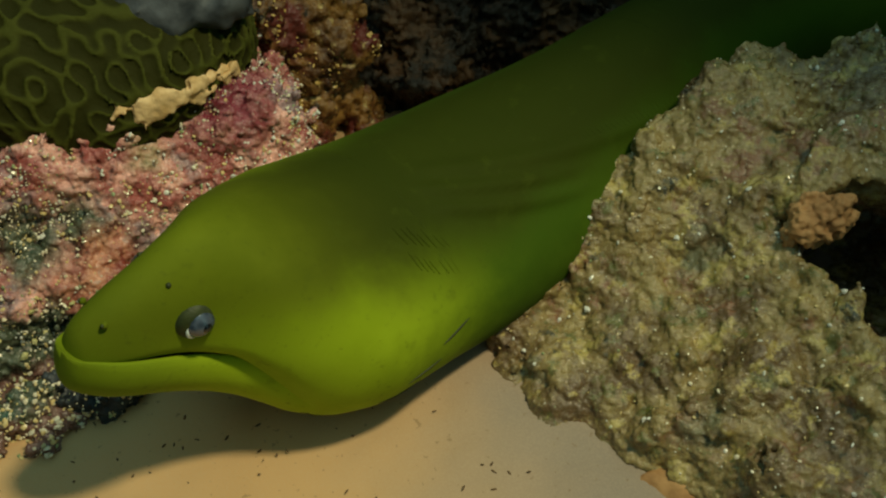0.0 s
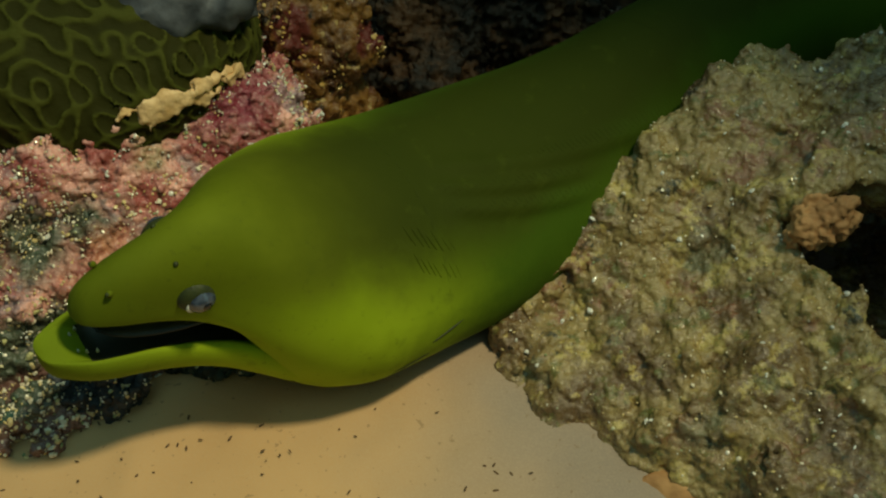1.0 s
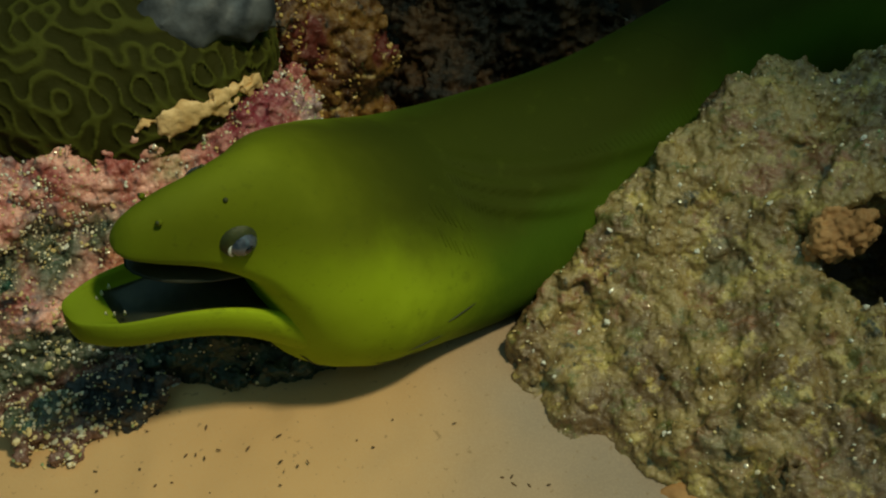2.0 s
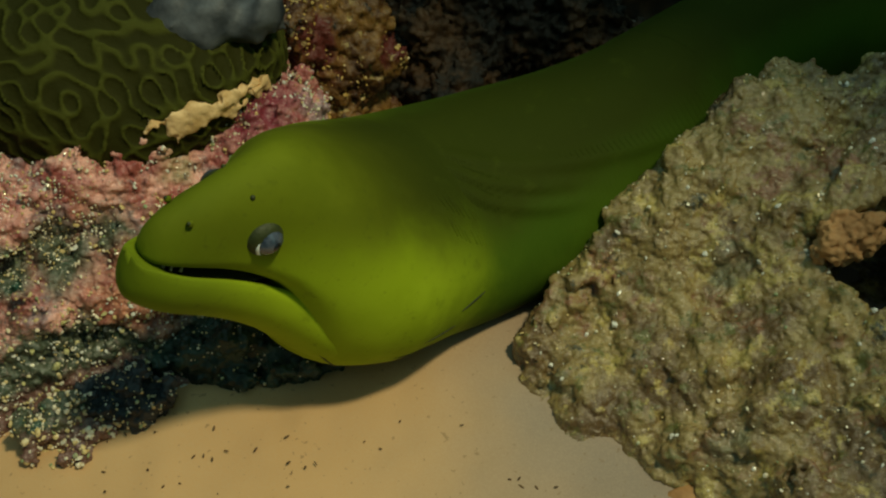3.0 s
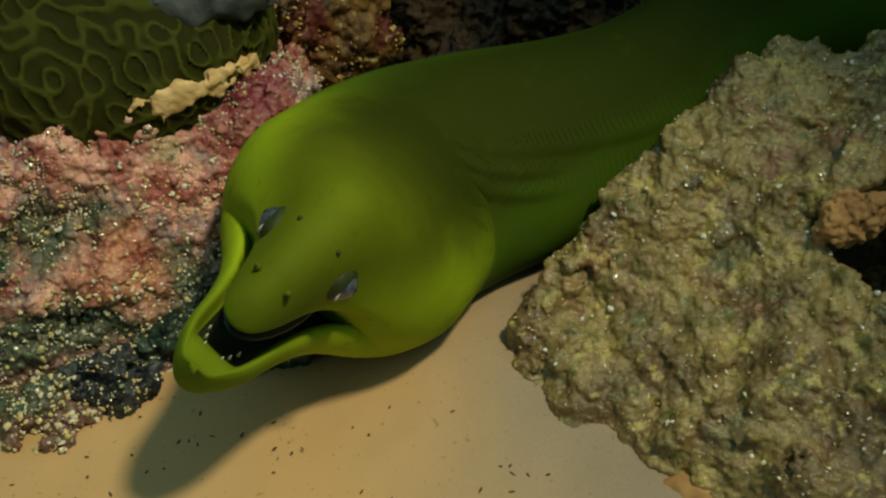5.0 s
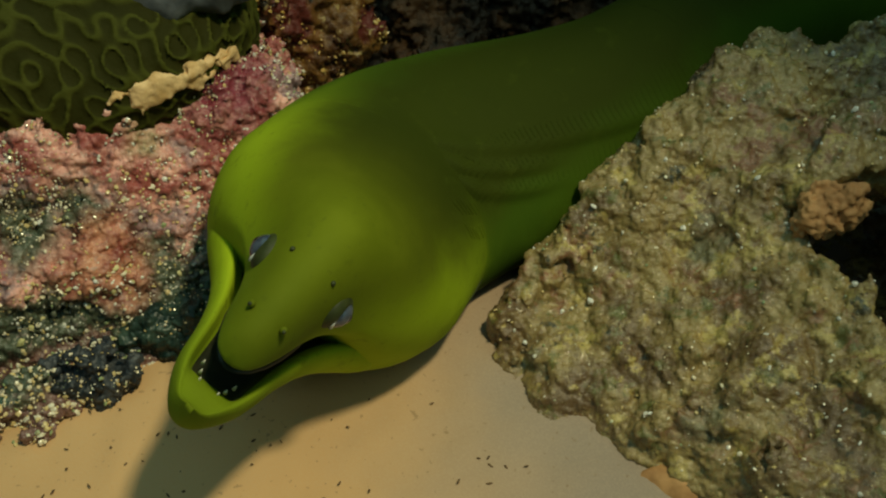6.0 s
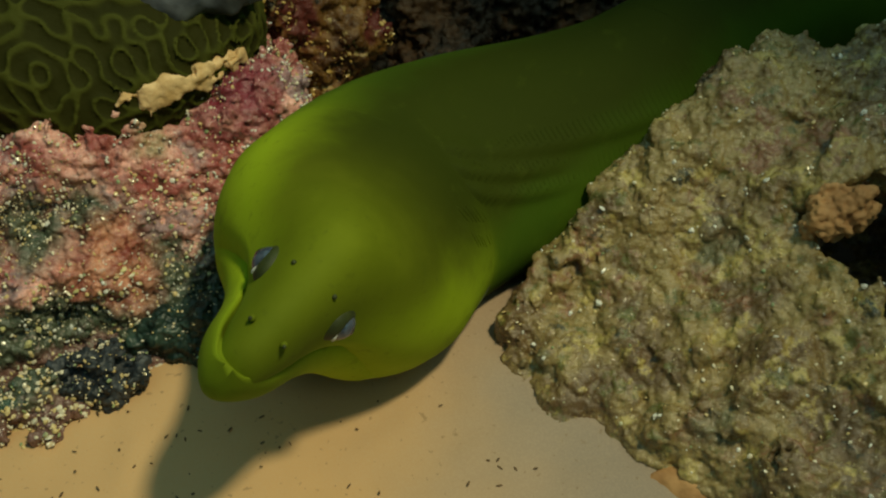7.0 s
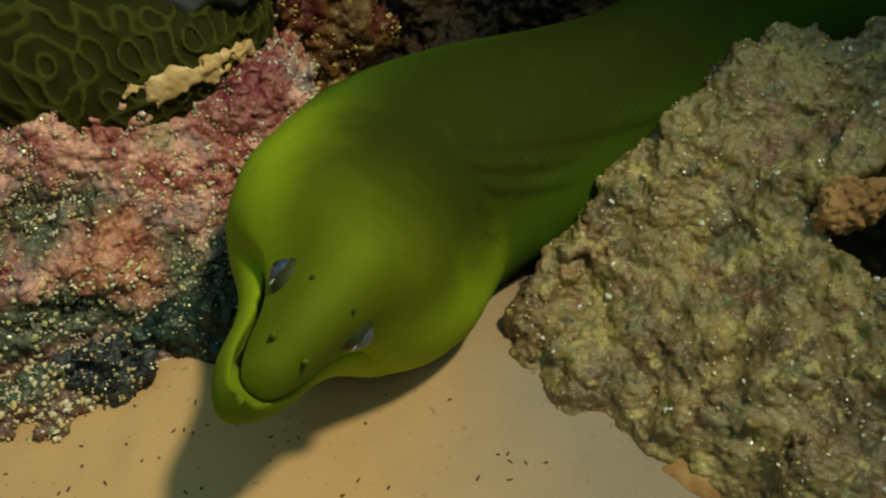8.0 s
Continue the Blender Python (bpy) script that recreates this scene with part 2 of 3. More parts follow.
SAND = sand_material()
REEF = reef_material()
OLIVE = olive_rock_material()
BROWN = brown_rock_material()
DARK = dark_rock_material()
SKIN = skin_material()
MOUTH = plain_material("mouth_lining", (0.012, 0.016, 0.010), (0.03, 0.03, 0.015), 80, 0.4)
IRIS = plain_material("iris", (0.030, 0.042, 0.065), (0.070, 0.088, 0.125), 300, 0.08, 0.03, 0.8)
SILVER = plain_material("silver_eye_glint", (0.55, 0.58, 0.56), (0.75, 0.78, 0.76), 300, 0.15, 0.0, 0.8)
PUPIL = plain_material("pupil", (0.004, 0.005, 0.008), (0.008, 0.01, 0.014), 300, 0.08, 0.0, 0.6)
SOCKET = plain_material("eye_socket", (0.022, 0.030, 0.006), (0.036, 0.046, 0.008), 200, 0.6)
TOOTH = plain_material("tooth", (0.55, 0.52, 0.42), (0.70, 0.68, 0.58), 200, 0.3)
CORAL = coral_material()
PLASTER = plain_material("bare_coral_rim", (0.62, 0.38, 0.16), (0.80, 0.54, 0.28), 110, 0.7, 0.8)
PEACH = plain_material("peach_sponge", (0.34, 0.17, 0.065), (0.50, 0.27, 0.11), 60, 0.7, 0.6)
SLATE = plain_material("slate_blue_rock", (0.012, 0.016, 0.020), (0.055, 0.062, 0.072), 90, 0.5, 0.8)
TEAL = plain_material("teal_rock", (0.008, 0.022, 0.018), (0.040, 0.070, 0.052), 90, 0.4, 0.8)
GREY_CORAL = plain_material("blue_grey_coral", (0.022, 0.026, 0.032), (0.105, 0.112, 0.125), 45, 0.6, 0.7)
WATER_WALL = plain_material("tank_back_panel", (0.006, 0.014, 0.03), (0.010, 0.022, 0.045), 4, 0.7)
HALL = plain_material("hall_wall", (0.04, 0.045, 0.045), (0.06, 0.065, 0.065), 4, 0.8)


def part(name, bm, material, parent=None, label=""):
    """Links a bmesh or mesh as one mesh object, under a thing if given."""
    if isinstance(bm, bpy.types.Mesh):
        mesh = bm
    else:
        mesh = bpy.data.meshes.new(name)
        bm.to_mesh(mesh)
        bm.free()
        mesh.polygons.foreach_set("use_smooth", [True] * len(mesh.polygons))
    if material is not None and not mesh.materials:
        mesh.materials.append(material)
    ob = new(name, mesh)
    ob.parent = parent
    if label:
        ob["label"] = label
    return ob


def tube(rings, cap=True):
    """A bmesh skin over a list of equal rings of points."""
    bm = bmesh.new()
    made = [[bm.verts.new(p) for p in ring] for ring in rings]
    for a, b in zip(made, made[1:]):
        for i in range(len(a)):
            j = (i + 1) % len(a)
            bm.faces.new((a[i], a[j], b[j], b[i]))
    if cap:
        bm.faces.new(made[0][::-1])
        bm.faces.new(made[-1])
    bmesh.ops.recalc_face_normals(bm, faces=bm.faces)
    return bm


# ---- the place ----


def build_sand():
    n = 260
    xs, ys = np.linspace(-0.55, 0.75, n), np.linspace(0.05, 1.30, n)
    gx, gy = np.meshgrid(xs, ys, indexing="ij")
    h = 0.006 * fbm(gx, gy, 0 * gx, 7, 3, 5) + 0.0012 * fbm(gx, gy, 0 * gx, 60, 2, 9)
    verts = np.stack([gx, gy, h], -1).reshape(-1, 3)
    i = np.arange(n * n).reshape(n, n)
    quads = np.stack([i[:-1, :-1], i[1:, :-1], i[1:, 1:], i[:-1, 1:]], -1).reshape(-1, 4)
    mesh = bpy.data.meshes.new("sand_floor")
    mesh.from_pydata(verts.tolist(), [], quads.tolist())
    mesh.polygons.foreach_set("use_smooth", [True] * len(mesh.polygons))
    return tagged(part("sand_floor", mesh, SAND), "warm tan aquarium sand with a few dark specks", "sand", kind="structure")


def box_panel(name, lo, hi, material, label, category):
    bm = bmesh.new()
    bmesh.ops.create_cube(bm, size=1)
    bmesh.ops.scale(bm, vec=[b - a for a, b in zip(lo, hi)], verts=bm.verts)
    bmesh.ops.translate(bm, vec=[(a + b) / 2 for a, b in zip(lo, hi)], verts=bm.verts)
    ob = part(name, bm, material)
    for p in ob.data.polygons:
        p.use_smooth = False
    return tagged(ob, label, category, kind="structure")


build_sand()
box_panel("wall_back", (-1.0, 1.30, -0.05), (1.2, 1.34, 0.9), WATER_WALL, "dark blue back panel of the tank", "wall")
box_panel("wall_left", (-0.60, 0.02, -0.05), (-0.56, 1.30, 0.9), WATER_WALL, "dark blue side panel of the tank", "wall")
box_panel("wall_right", (0.76, 0.02, -0.05), (0.80, 1.30, 0.9), WATER_WALL, "dark blue side panel of the tank", "wall")
box_panel("wall_hall", (-1.5, -1.04, -0.6), (1.5, -1.0, 1.6), HALL, "dim wall of the visitors' hall", "wall")


def left_rock():
    """A low ledge whose foot runs along the sand; v is the distance behind the foot."""
    def fn(x, y, z):
        dx, dy = x + 0.22, y - 0.293
        u, v = 0.87 * dx + 0.49 * dy, -0.49 * dx + 0.87 * dy
        v = v + 0.008 * fbm(x, y, z, 22, 2, 3)
        top = np.interp(v, [0, 0.03, 0.05, 0.06, 0.08, 0.12, 0.16, 0.2], [-0.03, 0.035, 0.062, 0.093, 0.106, 0.100, 0.09, -0.02])
        top = top + 0.008 * fbm(x, y, 0 * z, 16, 2, 31)
        d = (z - top) * 0.6
        d = smax(d, (u - 0.198) * 0.7, 0.02)
        d = smax(d, -ellipsoid(x, y, z, (-0.12, 0.325, 0.030), (0.075, 0.040, 0.016)), 0.01)
        d = smax(d, -ellipsoid(x, y, z, (-0.225, 0.342, 0.068), (0.060, 0.030, 0.013)), 0.008)
        d = smax(d, -ellipsoid(x, y, z, (-0.185, 0.352, 0.077), (0.045, 0.020, 0.008)), 0.006)
        d = d - 0.004 * fbm(x, y, z, 45, 2, 11) - 0.0040 * np.abs(fbm(x, y, z, 60, 2, 13)) - 0.0034 * fbm(x, y, z, 130, 3, 17, 0.65)
        return d
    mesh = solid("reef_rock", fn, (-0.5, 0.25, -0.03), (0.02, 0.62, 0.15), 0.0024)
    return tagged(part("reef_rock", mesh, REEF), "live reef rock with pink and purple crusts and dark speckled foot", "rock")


def right_rock():
    def fn(x, y, z):
        dx, dy = x - 0.03, y - 0.372
        u, v = 0.725 * dx - 0.689 * dy, 0.689 * dx + 0.725 * dy
        w = v + 0.010 * fbm(x, y, z, 20, 2, 41) + 0.03 * np.clip(0.03 - u, 0, 1)
        top = np.interp(w, [-0.040, -0.030, -0.012, 0.022, 0.05, 0.10, 0.125, 0.19, 0.35], [-0.05, 0.008, 0.032, 0.053, 0.064, 0.090, 0.106, 0.126, 0.150])
        top = top + 0.010 * fbm(x, y, 0 * z, 14, 2, 43)
        d = (z - top) * 0.6
        d = smax(d, -(u - 0.006 - 0.10 * v) * 0.8, 0.015)
        d = smax(d, (w - 0.196 - 0.80 * np.clip(u - 0.05, 0, 1)) * 0.8, 0.015)
        hx, hy = x - 0.214, y - 0.337
        pit = ellipsoid(0.59 * hx - 0.81 * hy, 0.81 * hx + 0.59 * hy, z, (0, 0, 0.070), (0.046, 0.031, 0.066))
        d = smax(d, -pit, 0.005)
        d = smax(d, -ellipsoid(x, y, z, (0.236, 0.400, 0.034), (0.064, 0.074, 0.036)), 0.006)
        d = d - 0.0046 * fbm(x, y, z, 40, 2, 47) - 0.0026 * fbm(x, y, z, 110, 3, 53, 0.6) + 0.004 * np.clip(fbm(x, y, z, 75, 2, 59) - 0.45, 0, 1)
        return d
    mesh = solid("porous_rock", fn, (0.0, 0.10, -0.03), (0.42, 0.60, 0.16), 0.0024)
    return tagged(part("porous_rock", mesh, OLIVE), "porous olive-brown reef rock with pits, lying on the sand", "rock")


def roughen(ob, coarse, fine):
    """Fine knobs and pits: one subdivision and two layers of procedural relief."""
    sub = ob.modifiers.new("subdivide", "SUBSURF")
    sub.levels = sub.render_levels = 1
    for size, depth, kind in ((0.0065, coarse, "CLOUDS"), (0.0026, fine, "CLOUDS")):
        tex = bpy.data.textures.new("relief", kind)
        tex.noise_scale = size
        tex.noise_depth = 3
        tex.intensity, tex.contrast = 1.0, 2.0
        d = ob.modifiers.new("relief", "DISPLACE")
        d.texture, d.strength, d.mid_level, d.texture_coords = tex, depth, 0.5, "LOCAL"
    return ob


def blob_rock(name, center, radii, material, label, category="rock", seed=1, rough=0.12, step=0.004):
    def fn(x, y, z):
        d = ellipsoid(x, y, z, center, radii)
        s = min(radii)
        return d - s * rough * 2 * fbm(x, y, z, 1.1 / s, 3, seed) - 0.004 * fbm(x, y, z, 60, 2, seed + 7)
    lo = [c - r * 1.5 for c, r in zip(center, radii)]
    hi = [c + r * 1.5 for c, r in zip(center, radii)]
    return tagged(part(name, solid(name, fn, lo, hi, step), material), label, category)


REEF_ROCK = roughen(left_rock(), 0.0036, 0.0022)
OLIVE_ROCK = roughen(right_rock(), 0.0022, 0.0013)
BROWN_ROCK = roughen(blob_rock("brown_rock", (-0.094, 0.548, 0.035), (0.042, 0.040, 0.088), BROWN, "golden brown knobbly rock behind the reef ledge", seed=3, rough=0.2), 0.006, 0.003)
roughen(blob_rock("back_rock", (0.020, 0.660, 0.02), (0.10, 0.06, 0.11), DARK, "dark brown rock at the back of the tank", seed=5, rough=0.2), 0.009, 0.004)
roughen(blob_rock("back_rock", (-0.015, 0.600, 0.02), (0.055, 0.045, 0.065), DARK, "dark brown rock at the back of the tank", seed=25, rough=0.2), 0.009, 0.004)
blob_rock("back_rock", (0.16, 0.80, 0.03), (0.13, 0.07, 0.13), DARK, "dark brown rock at the back of the tank", seed=15, rough=0.2)


def meander(x, y, z, wavelength, seed):
    """Winding stripes, -1 in the valleys to 1 on the ridges: waves of one length in many directions."""
    rng = np.random.default_rng(seed)
    total = 0
    for _ in range(16):
        k = rng.normal(size=3)
        k *= math.tau / wavelength / np.linalg.norm(k)
        total = total + np.cos(k[0] * x + k[1] * y + k[2] * z + rng.uniform(0, math.tau))
    return np.tanh(total / 2.2)


def coral_base(x, y, z):
    return ellipsoid(x, y, z, (-0.215, 0.474, 0.114), (0.115, 0.082, 0.064)) - 0.006 * fbm(x, y, z, 12, 2, 63)


def tan_crust(center, length, height, seed):
    """A thin ragged patch of bare skeleton that follows the coral's rim."""
    def fn(x, y, z):
        u = (x - center[0]) * 0.84 + (y - center[1]) * 0.54
        mask = (np.sqrt((u / length) ** 2 + ((z - center[2]) / height) ** 2) - 1) * height
        mask = mask + 0.0036 * fbm(x, y, z, 170, 3, seed) + 0.0050 * fbm(x, y, z, 75, 2, seed + 4)
        shell = np.abs(coral_base(x, y, z) - 0.0002) - 0.0026 - 0.0008 * fbm(x, y, z, 200, 2, seed + 2)
        return smax(mask, shell, 0.0008)
    lo = [c - 0.032 for c in center]
    hi = [c + 0.032 for c in center]
    mesh = solid("tan_crust", fn, lo, hi, 0.0011)
    return tagged(part("tan_crust", mesh, PLASTER), "bare tan patch of coral skeleton on the coral's rim", "crust")


def brain_coral():
    crest = lambda x, y, z: 1 - np.abs(meander(x, y, z, 0.0125, 64))
    mesh = solid("brain_coral", lambda x, y, z: coral_base(x, y, z) - 0.0022 * crest(x, y, z), (-0.36, 0.37, 0.04), (-0.08, 0.58, 0.20), 0.0015)
    co = np.empty(len(mesh.vertices) * 3)
    mesh.vertices.foreach_get("co", co)
    x, y, z = co.reshape(-1, 3).T
    mesh.attributes.new("ridge", "FLOAT", "POINT").data.foreach_set("value", crest(x, y, z))
    return tagged(part("brain_coral", mesh, CORAL), "olive brain coral with winding ridges on the ledge", "coral")


brain_coral()
SLATE_STONE = roughen(blob_rock("slate_stone", (-0.174, 0.322, 0.005), (0.018, 0.013, 0.012), SLATE, "small slate-blue stone at the foot of the reef", "stone", seed=9, rough=0.3, step=0.002), 0.003, 0.002)
RUBBLE = roughen(blob_rock("rubble_stone", (-0.208, 0.302, 0.004), (0.024, 0.014, 0.014), REEF, "speckled purple-brown rubble at the foot of the reef", "stone", seed=19, rough=0.3, step=0.002), 0.003, 0.002)
TEAL_STONE = roughen(blob_rock("teal_stone", (-0.124, 0.351, 0.008), (0.047, 0.015, 0.020), TEAL, "dark teal rock with pale specks along the sand", "stone", seed=33, rough=0.22, step=0.002), 0.003, 0.002)
tan_crust((-0.1365, 0.4125, 0.1175), 0.0185, 0.0058, 21)
tan_crust((-0.1100, 0.4440, 0.1180), 0.0055, 0.0062, 23)
blob_rock("grey_coral", (-0.140, 0.455, 0.150), (0.042, 0.024, 0.016), GREY_CORAL, "blue-grey coral head beside the brain coral", "coral", seed=24, rough=0.1, step=0.003)
blob_rock("peach_stone", (0.116, 0.266, -0.001), (0.024, 0.012, 0.009), PEACH, "peach-coloured stone half buried in the sand", "stone", seed=26, rough=0.08, step=0.002)
roughen(blob_rock("peach_sponge", (0.182, 0.360, 0.087), (0.013, 0.011, 0.011), PEACH, "peach-coloured sponge lump in the rock's hollow", "sponge", seed=12, rough=0.20, step=0.002), 0.004, 0.002)

def grain_material():
    n = Nodes("grit_glint", 0.18, 0.7)
    g = n.add("ShaderNodeNewGeometry").outputs["Random Per Island"]
    c = n.mix(n.band(g, 0.3, 0.6), (0.68, 0.52, 0.24), (0.80, 0.72, 0.56))
    c = n.mix(n.band(g, 0.85, 0.9), c, (0.30, 0.36, 0.18))
    return n.done(c, n.bump(n.noise(500, 2), 0.4, 0.0005))


GRIT = grain_material()
GOLD = plain_material("golden_flecks", (0.60, 0.36, 0.08), (0.85, 0.58, 0.20), 200, 0.2, 0.4, 0.8)
CHIP = plain_material("white_glint", (0.62, 0.60, 0.54), (0.82, 0.80, 0.74), 200, 0.12, 0.3, 0.9)
DISC = plain_material("yellow_shell", (0.50, 0.47, 0.20), (0.68, 0.60, 0.32), 150, 0.35)


def scatter(name, rock, count, sizes, keep, material, label, seed):
    """Small rough grains stuck to the surface of a rock, as one piece of stuff."""
    rng = np.random.default_rng(seed)
    mesh = rock.data
    n = len(mesh.polygons)
    centers, normals = np.empty(n * 3), np.empty(n * 3)
    mesh.polygons.foreach_get("center", centers)
    mesh.polygons.foreach_get("normal", normals)
    centers, normals = centers.reshape(-1, 3), normals.reshape(-1, 3)
    ok = np.flatnonzero(keep(centers, normals))
    pick = rng.choice(ok, min(count, len(ok)), replace=False)
    bm = bmesh.new()
    bmesh.ops.create_icosphere(bm, subdivisions=1, radius=1)
    base = np.array([v.co[:] for v in bm.verts])
    faces = np.array([[v.index for v in f.verts] for f in bm.faces])
    bm.free()
    verts, tris = [], []
    for k, i in enumerate(pick):
        r = sizes[0] + (sizes[1] - sizes[0]) * rng.random() ** 2
        shape = base * rng.uniform(0.5, 1.3, 3) * r * (1 + rng.uniform(-0.25, 0.25, (len(base), 1)))
        shape = shape @ np.linalg.qr(rng.normal(size=(3, 3)))[0]
        verts.append(shape + centers[i] + normals[i] * r * 0.2)
        tris.append(faces + k * len(base))
    made = bpy.data.meshes.new(name)
    made.from_pydata(np.concatenate(verts).tolist(), [], np.concatenate(tris).tolist())
    return tagged(part(name, made, material), label, "grit", kind="stuff")


def sand_debris():
    rng = np.random.default_rng(4)
    bm = bmesh.new()
    for _ in range(60):
        x, y = rng.uniform(-0.23, 0.06), rng.uniform(0.235, 0.31)
        if rng.random() < 0.4 and x > -0.1:
            continue
        a, l = rng.uniform(0, math.pi), rng.uniform(0.0005, 0.0019)
        m = Matrix.Translation((x, y, 0.0010 + float(0.006 * fbm(np.array(x), np.array(y), np.array(0.0), 7, 3, 5)))) @ Matrix.Rotation(a, 4, "Z") @ Matrix.Diagonal((l, rng.uniform(0.0003, 0.0007), 0.0005, 1))
        bmesh.ops.create_icosphere(bm, subdivisions=1, radius=1, matrix=m)
    return tagged(part("sand_debris", bm, SOCKET_DARK), "dark crumbs and short bits lying on the sand", "debris", kind="stuff")


SOCKET_DARK = plain_material("dark_debris", (0.07, 0.042, 0.020), (0.16, 0.095, 0.045), 200, 0.7)
scatter("grit_glint", REEF_ROCK, 6000, (0.0004, 0.0015), lambda c, n: (c[:, 2] < 0.085) & (c[:, 0] > -0.25) & (c[:, 0] < -0.05) & (n[:, 1] < 0.3), GRIT, "cream and yellow shell grit on the foot of the reef", 1)
# flecks on pink crust and porous rock imitate wet glints; the rest is grit
scatter("grit_glint", REEF_ROCK, 5200, (0.0002, 0.0012), lambda c, n: (fbm(*c.T, 40, 2, 75) > -0.1) & (c[:, 2] >= 0.06) & (c[:, 0] > -0.27) & (n[:, 1] < 0.5), GRIT, "fine pale flecks added as glints on the pink crust", 2)
scatter("grit_glint", OLIVE_ROCK, 2600, (0.0003, 0.0012), lambda c, n: (c[:, 2] > 0.01) & (n[:, 2] > 0), GRIT, "pale flecks added as glints on the porous rock", 3)
scatter("grit_glint", SLATE_STONE, 260, (0.0004, 0.0013), lambda c, n: n[:, 2] > -0.2, GRIT, "pale grit on the slate stone", 5)
scatter("grit_glint", RUBBLE, 420, (0.0005, 0.0020), lambda c, n: n[:, 2] > -0.2, GRIT, "cream grit on the rubble stone", 6)
scatter("shell_disc", REEF_ROCK, 190, (0.0012, 0.0021), lambda c, n: (c[:, 2] < 0.045) & (c[:, 0] > -0.27) & (c[:, 0] < -0.08) & (n[:, 1] < 0), DISC, "yellow-green rounded shell bits on the foot of the reef", 8)
# white chips on both rocks are added in place of wet highlights
scatter("glint_chip", OLIVE_ROCK, 520, (0.0004, 0.0016), lambda c, n: (c[:, 2] > 0.01) & (n[:, 2] > 0.2) & (fbm(*c.T, 45, 2, 71) > 0.12), CHIP, "glossy white chips added as wet glints on the porous rock", 11)
scatter("glint_chip", REEF_ROCK, 3600, (0.0003, 0.0015), lambda c, n: (c[:, 0] > -0.27) & (n[:, 1] < 0.3) & (c[:, 2] < 0.11) & (fbm(*c.T, 50, 2, 73) > 0.05), CHIP, "glossy white chips added as wet glints on the reef rock", 12)
scatter("grit_glint", TEAL_STONE, 260, (0.0003, 0.0013), lambda c, n: n[:, 2] > -0.2, GRIT, "pale grit on the teal rock", 14)
# golden flecks added to imitate the brown rock's glints
scatter("gold_glint", BROWN_ROCK, 700, (0.0005, 0.0020), lambda c, n: (c[:, 2] > 0.02) & (fbm(*c.T, 40, 2, 77) > 0.05), GOLD, "golden glossy flecks added as glints on the brown rock", 15)
sand_debris()

# ---- the moray ----
# seconds, neck joint, yaw, pitch and roll of the head, opening of the jaw (degrees)
HEAD = [
    (0, -0.0285, 0.3666, 0.0921, 226.6, 12.8, -8.7, 0.0),
    (0.5, -0.0258, 0.3705, 0.0919, 223.0, 10.8, -9.3, 2.0),
    (1, -0.0216, 0.3746, 0.0933, 221.0, 12.5, -19.3, 11.5),
    (1.5, -0.0235, 0.3851, 0.0929, 223.0, 18.7, -20.2, 21.5),
    (2, -0.0229, 0.3968, 0.0909, 224.2, 23.1, -16.1, 19.4),
    (2.2, -0.0239, 0.3986, 0.0902, 225.9, 24.3, -17.0, 18.1),
    (3.3, -0.0285, 0.4031, 0.0918, 233.5, 24.9, -15.1, 0.0),
    (3.5, -0.0289, 0.4041, 0.0914, 234.9, 25.0, -16.1, 0.0),
    (4, -0.0274, 0.4035, 0.0890, 238.9, 23.8, -19.7, 0.9),
    (4.5, -0.0219, 0.4057, 0.0891, 246.4, 19.8, -28.3, 5.5),
    (4.7, -0.0210, 0.4050, 0.0889, 248.9, 18.3, -30.1, 8.0),
    (5.8, -0.0148, 0.3927, 0.0907, 253.9, 15.2, -35.9, 12.0),
    (6, -0.0139, 0.3898, 0.0899, 253.5, 14.4, -33.5, 9.6),
    (6.5, -0.0143, 0.3863, 0.0898, 252.4, 14.4, -33.3, 0.0),
    (7, -0.0148, 0.3862, 0.0897, 251.9, 13.3, -32.6, 0.0),
    (7.5, -0.0142, 0.3850, 0.0883, 252.5, 12.6, -32.6, 0.0),
    (8, -0.0137, 0.3861, 0.0881, 252.6, 9.7, -33.5, 2.5),
]
ANCHOR, ANCHOR_WAY, BODY_ROLL = Vector((0.115, 0.514, 0.053)), Vector((-0.62, -0.78, 0.0)), 0.0
LINKS = 64
STEP = 0.0031
HINGE = Vector((0.070, 0.0, -0.036))
NECK = Vector((0.0, 0.0, -0.040))

# profile of the head: place along the axis, half width, top, bottom, mouth line
SHAPE = [
    (0.1640, 0.0018, -0.0140, -0.029, -0.0190),
    (0.1630, 0.0048, -0.0090, -0.036, -0.0205),
    (0.1600, 0.0082, -0.0035, -0.0425, -0.0220),
    (0.1480, 0.0128, 0.0060, -0.0500, -0.0245),
    (0.1300, 0.0168, 0.0160, -0.0565, -0.0280),
    (0.1170, 0.0212, 0.0230, -0.0615, -0.0310),
    (0.1030, 0.0300, 0.0260, -0.0685, -0.0345),
    (0.0900, 0.0410, 0.0248, -0.0770, -0.0375),
    (0.0700, 0.0550, 0.0204, -0.0900, -0.0400),
    (0.0500, 0.0645, 0.0168, -0.0980, -0.0420),
    (0.0300, 0.0690, 0.0150, -0.0985, -0.0440),
    (0.0000, 0.0690, 0.0143, -0.0955, -0.0500),
    (-0.0400, 0.0687, 0.0140, -0.0940, -0.0500),
]
# half width of the lower jaw, wider than the snout
JAW = [(0.1745, 0.0018), (0.1730, 0.0060), (0.1675, 0.0106), (0.1530, 0.0168), (0.1300, 0.0210), (0.1170, 0.0248), (0.1030, 0.0322), (0.0900, 0.0410), (0.0700, 0.0545), (0.0500, 0.0620), (0.0200, 0.0640)]
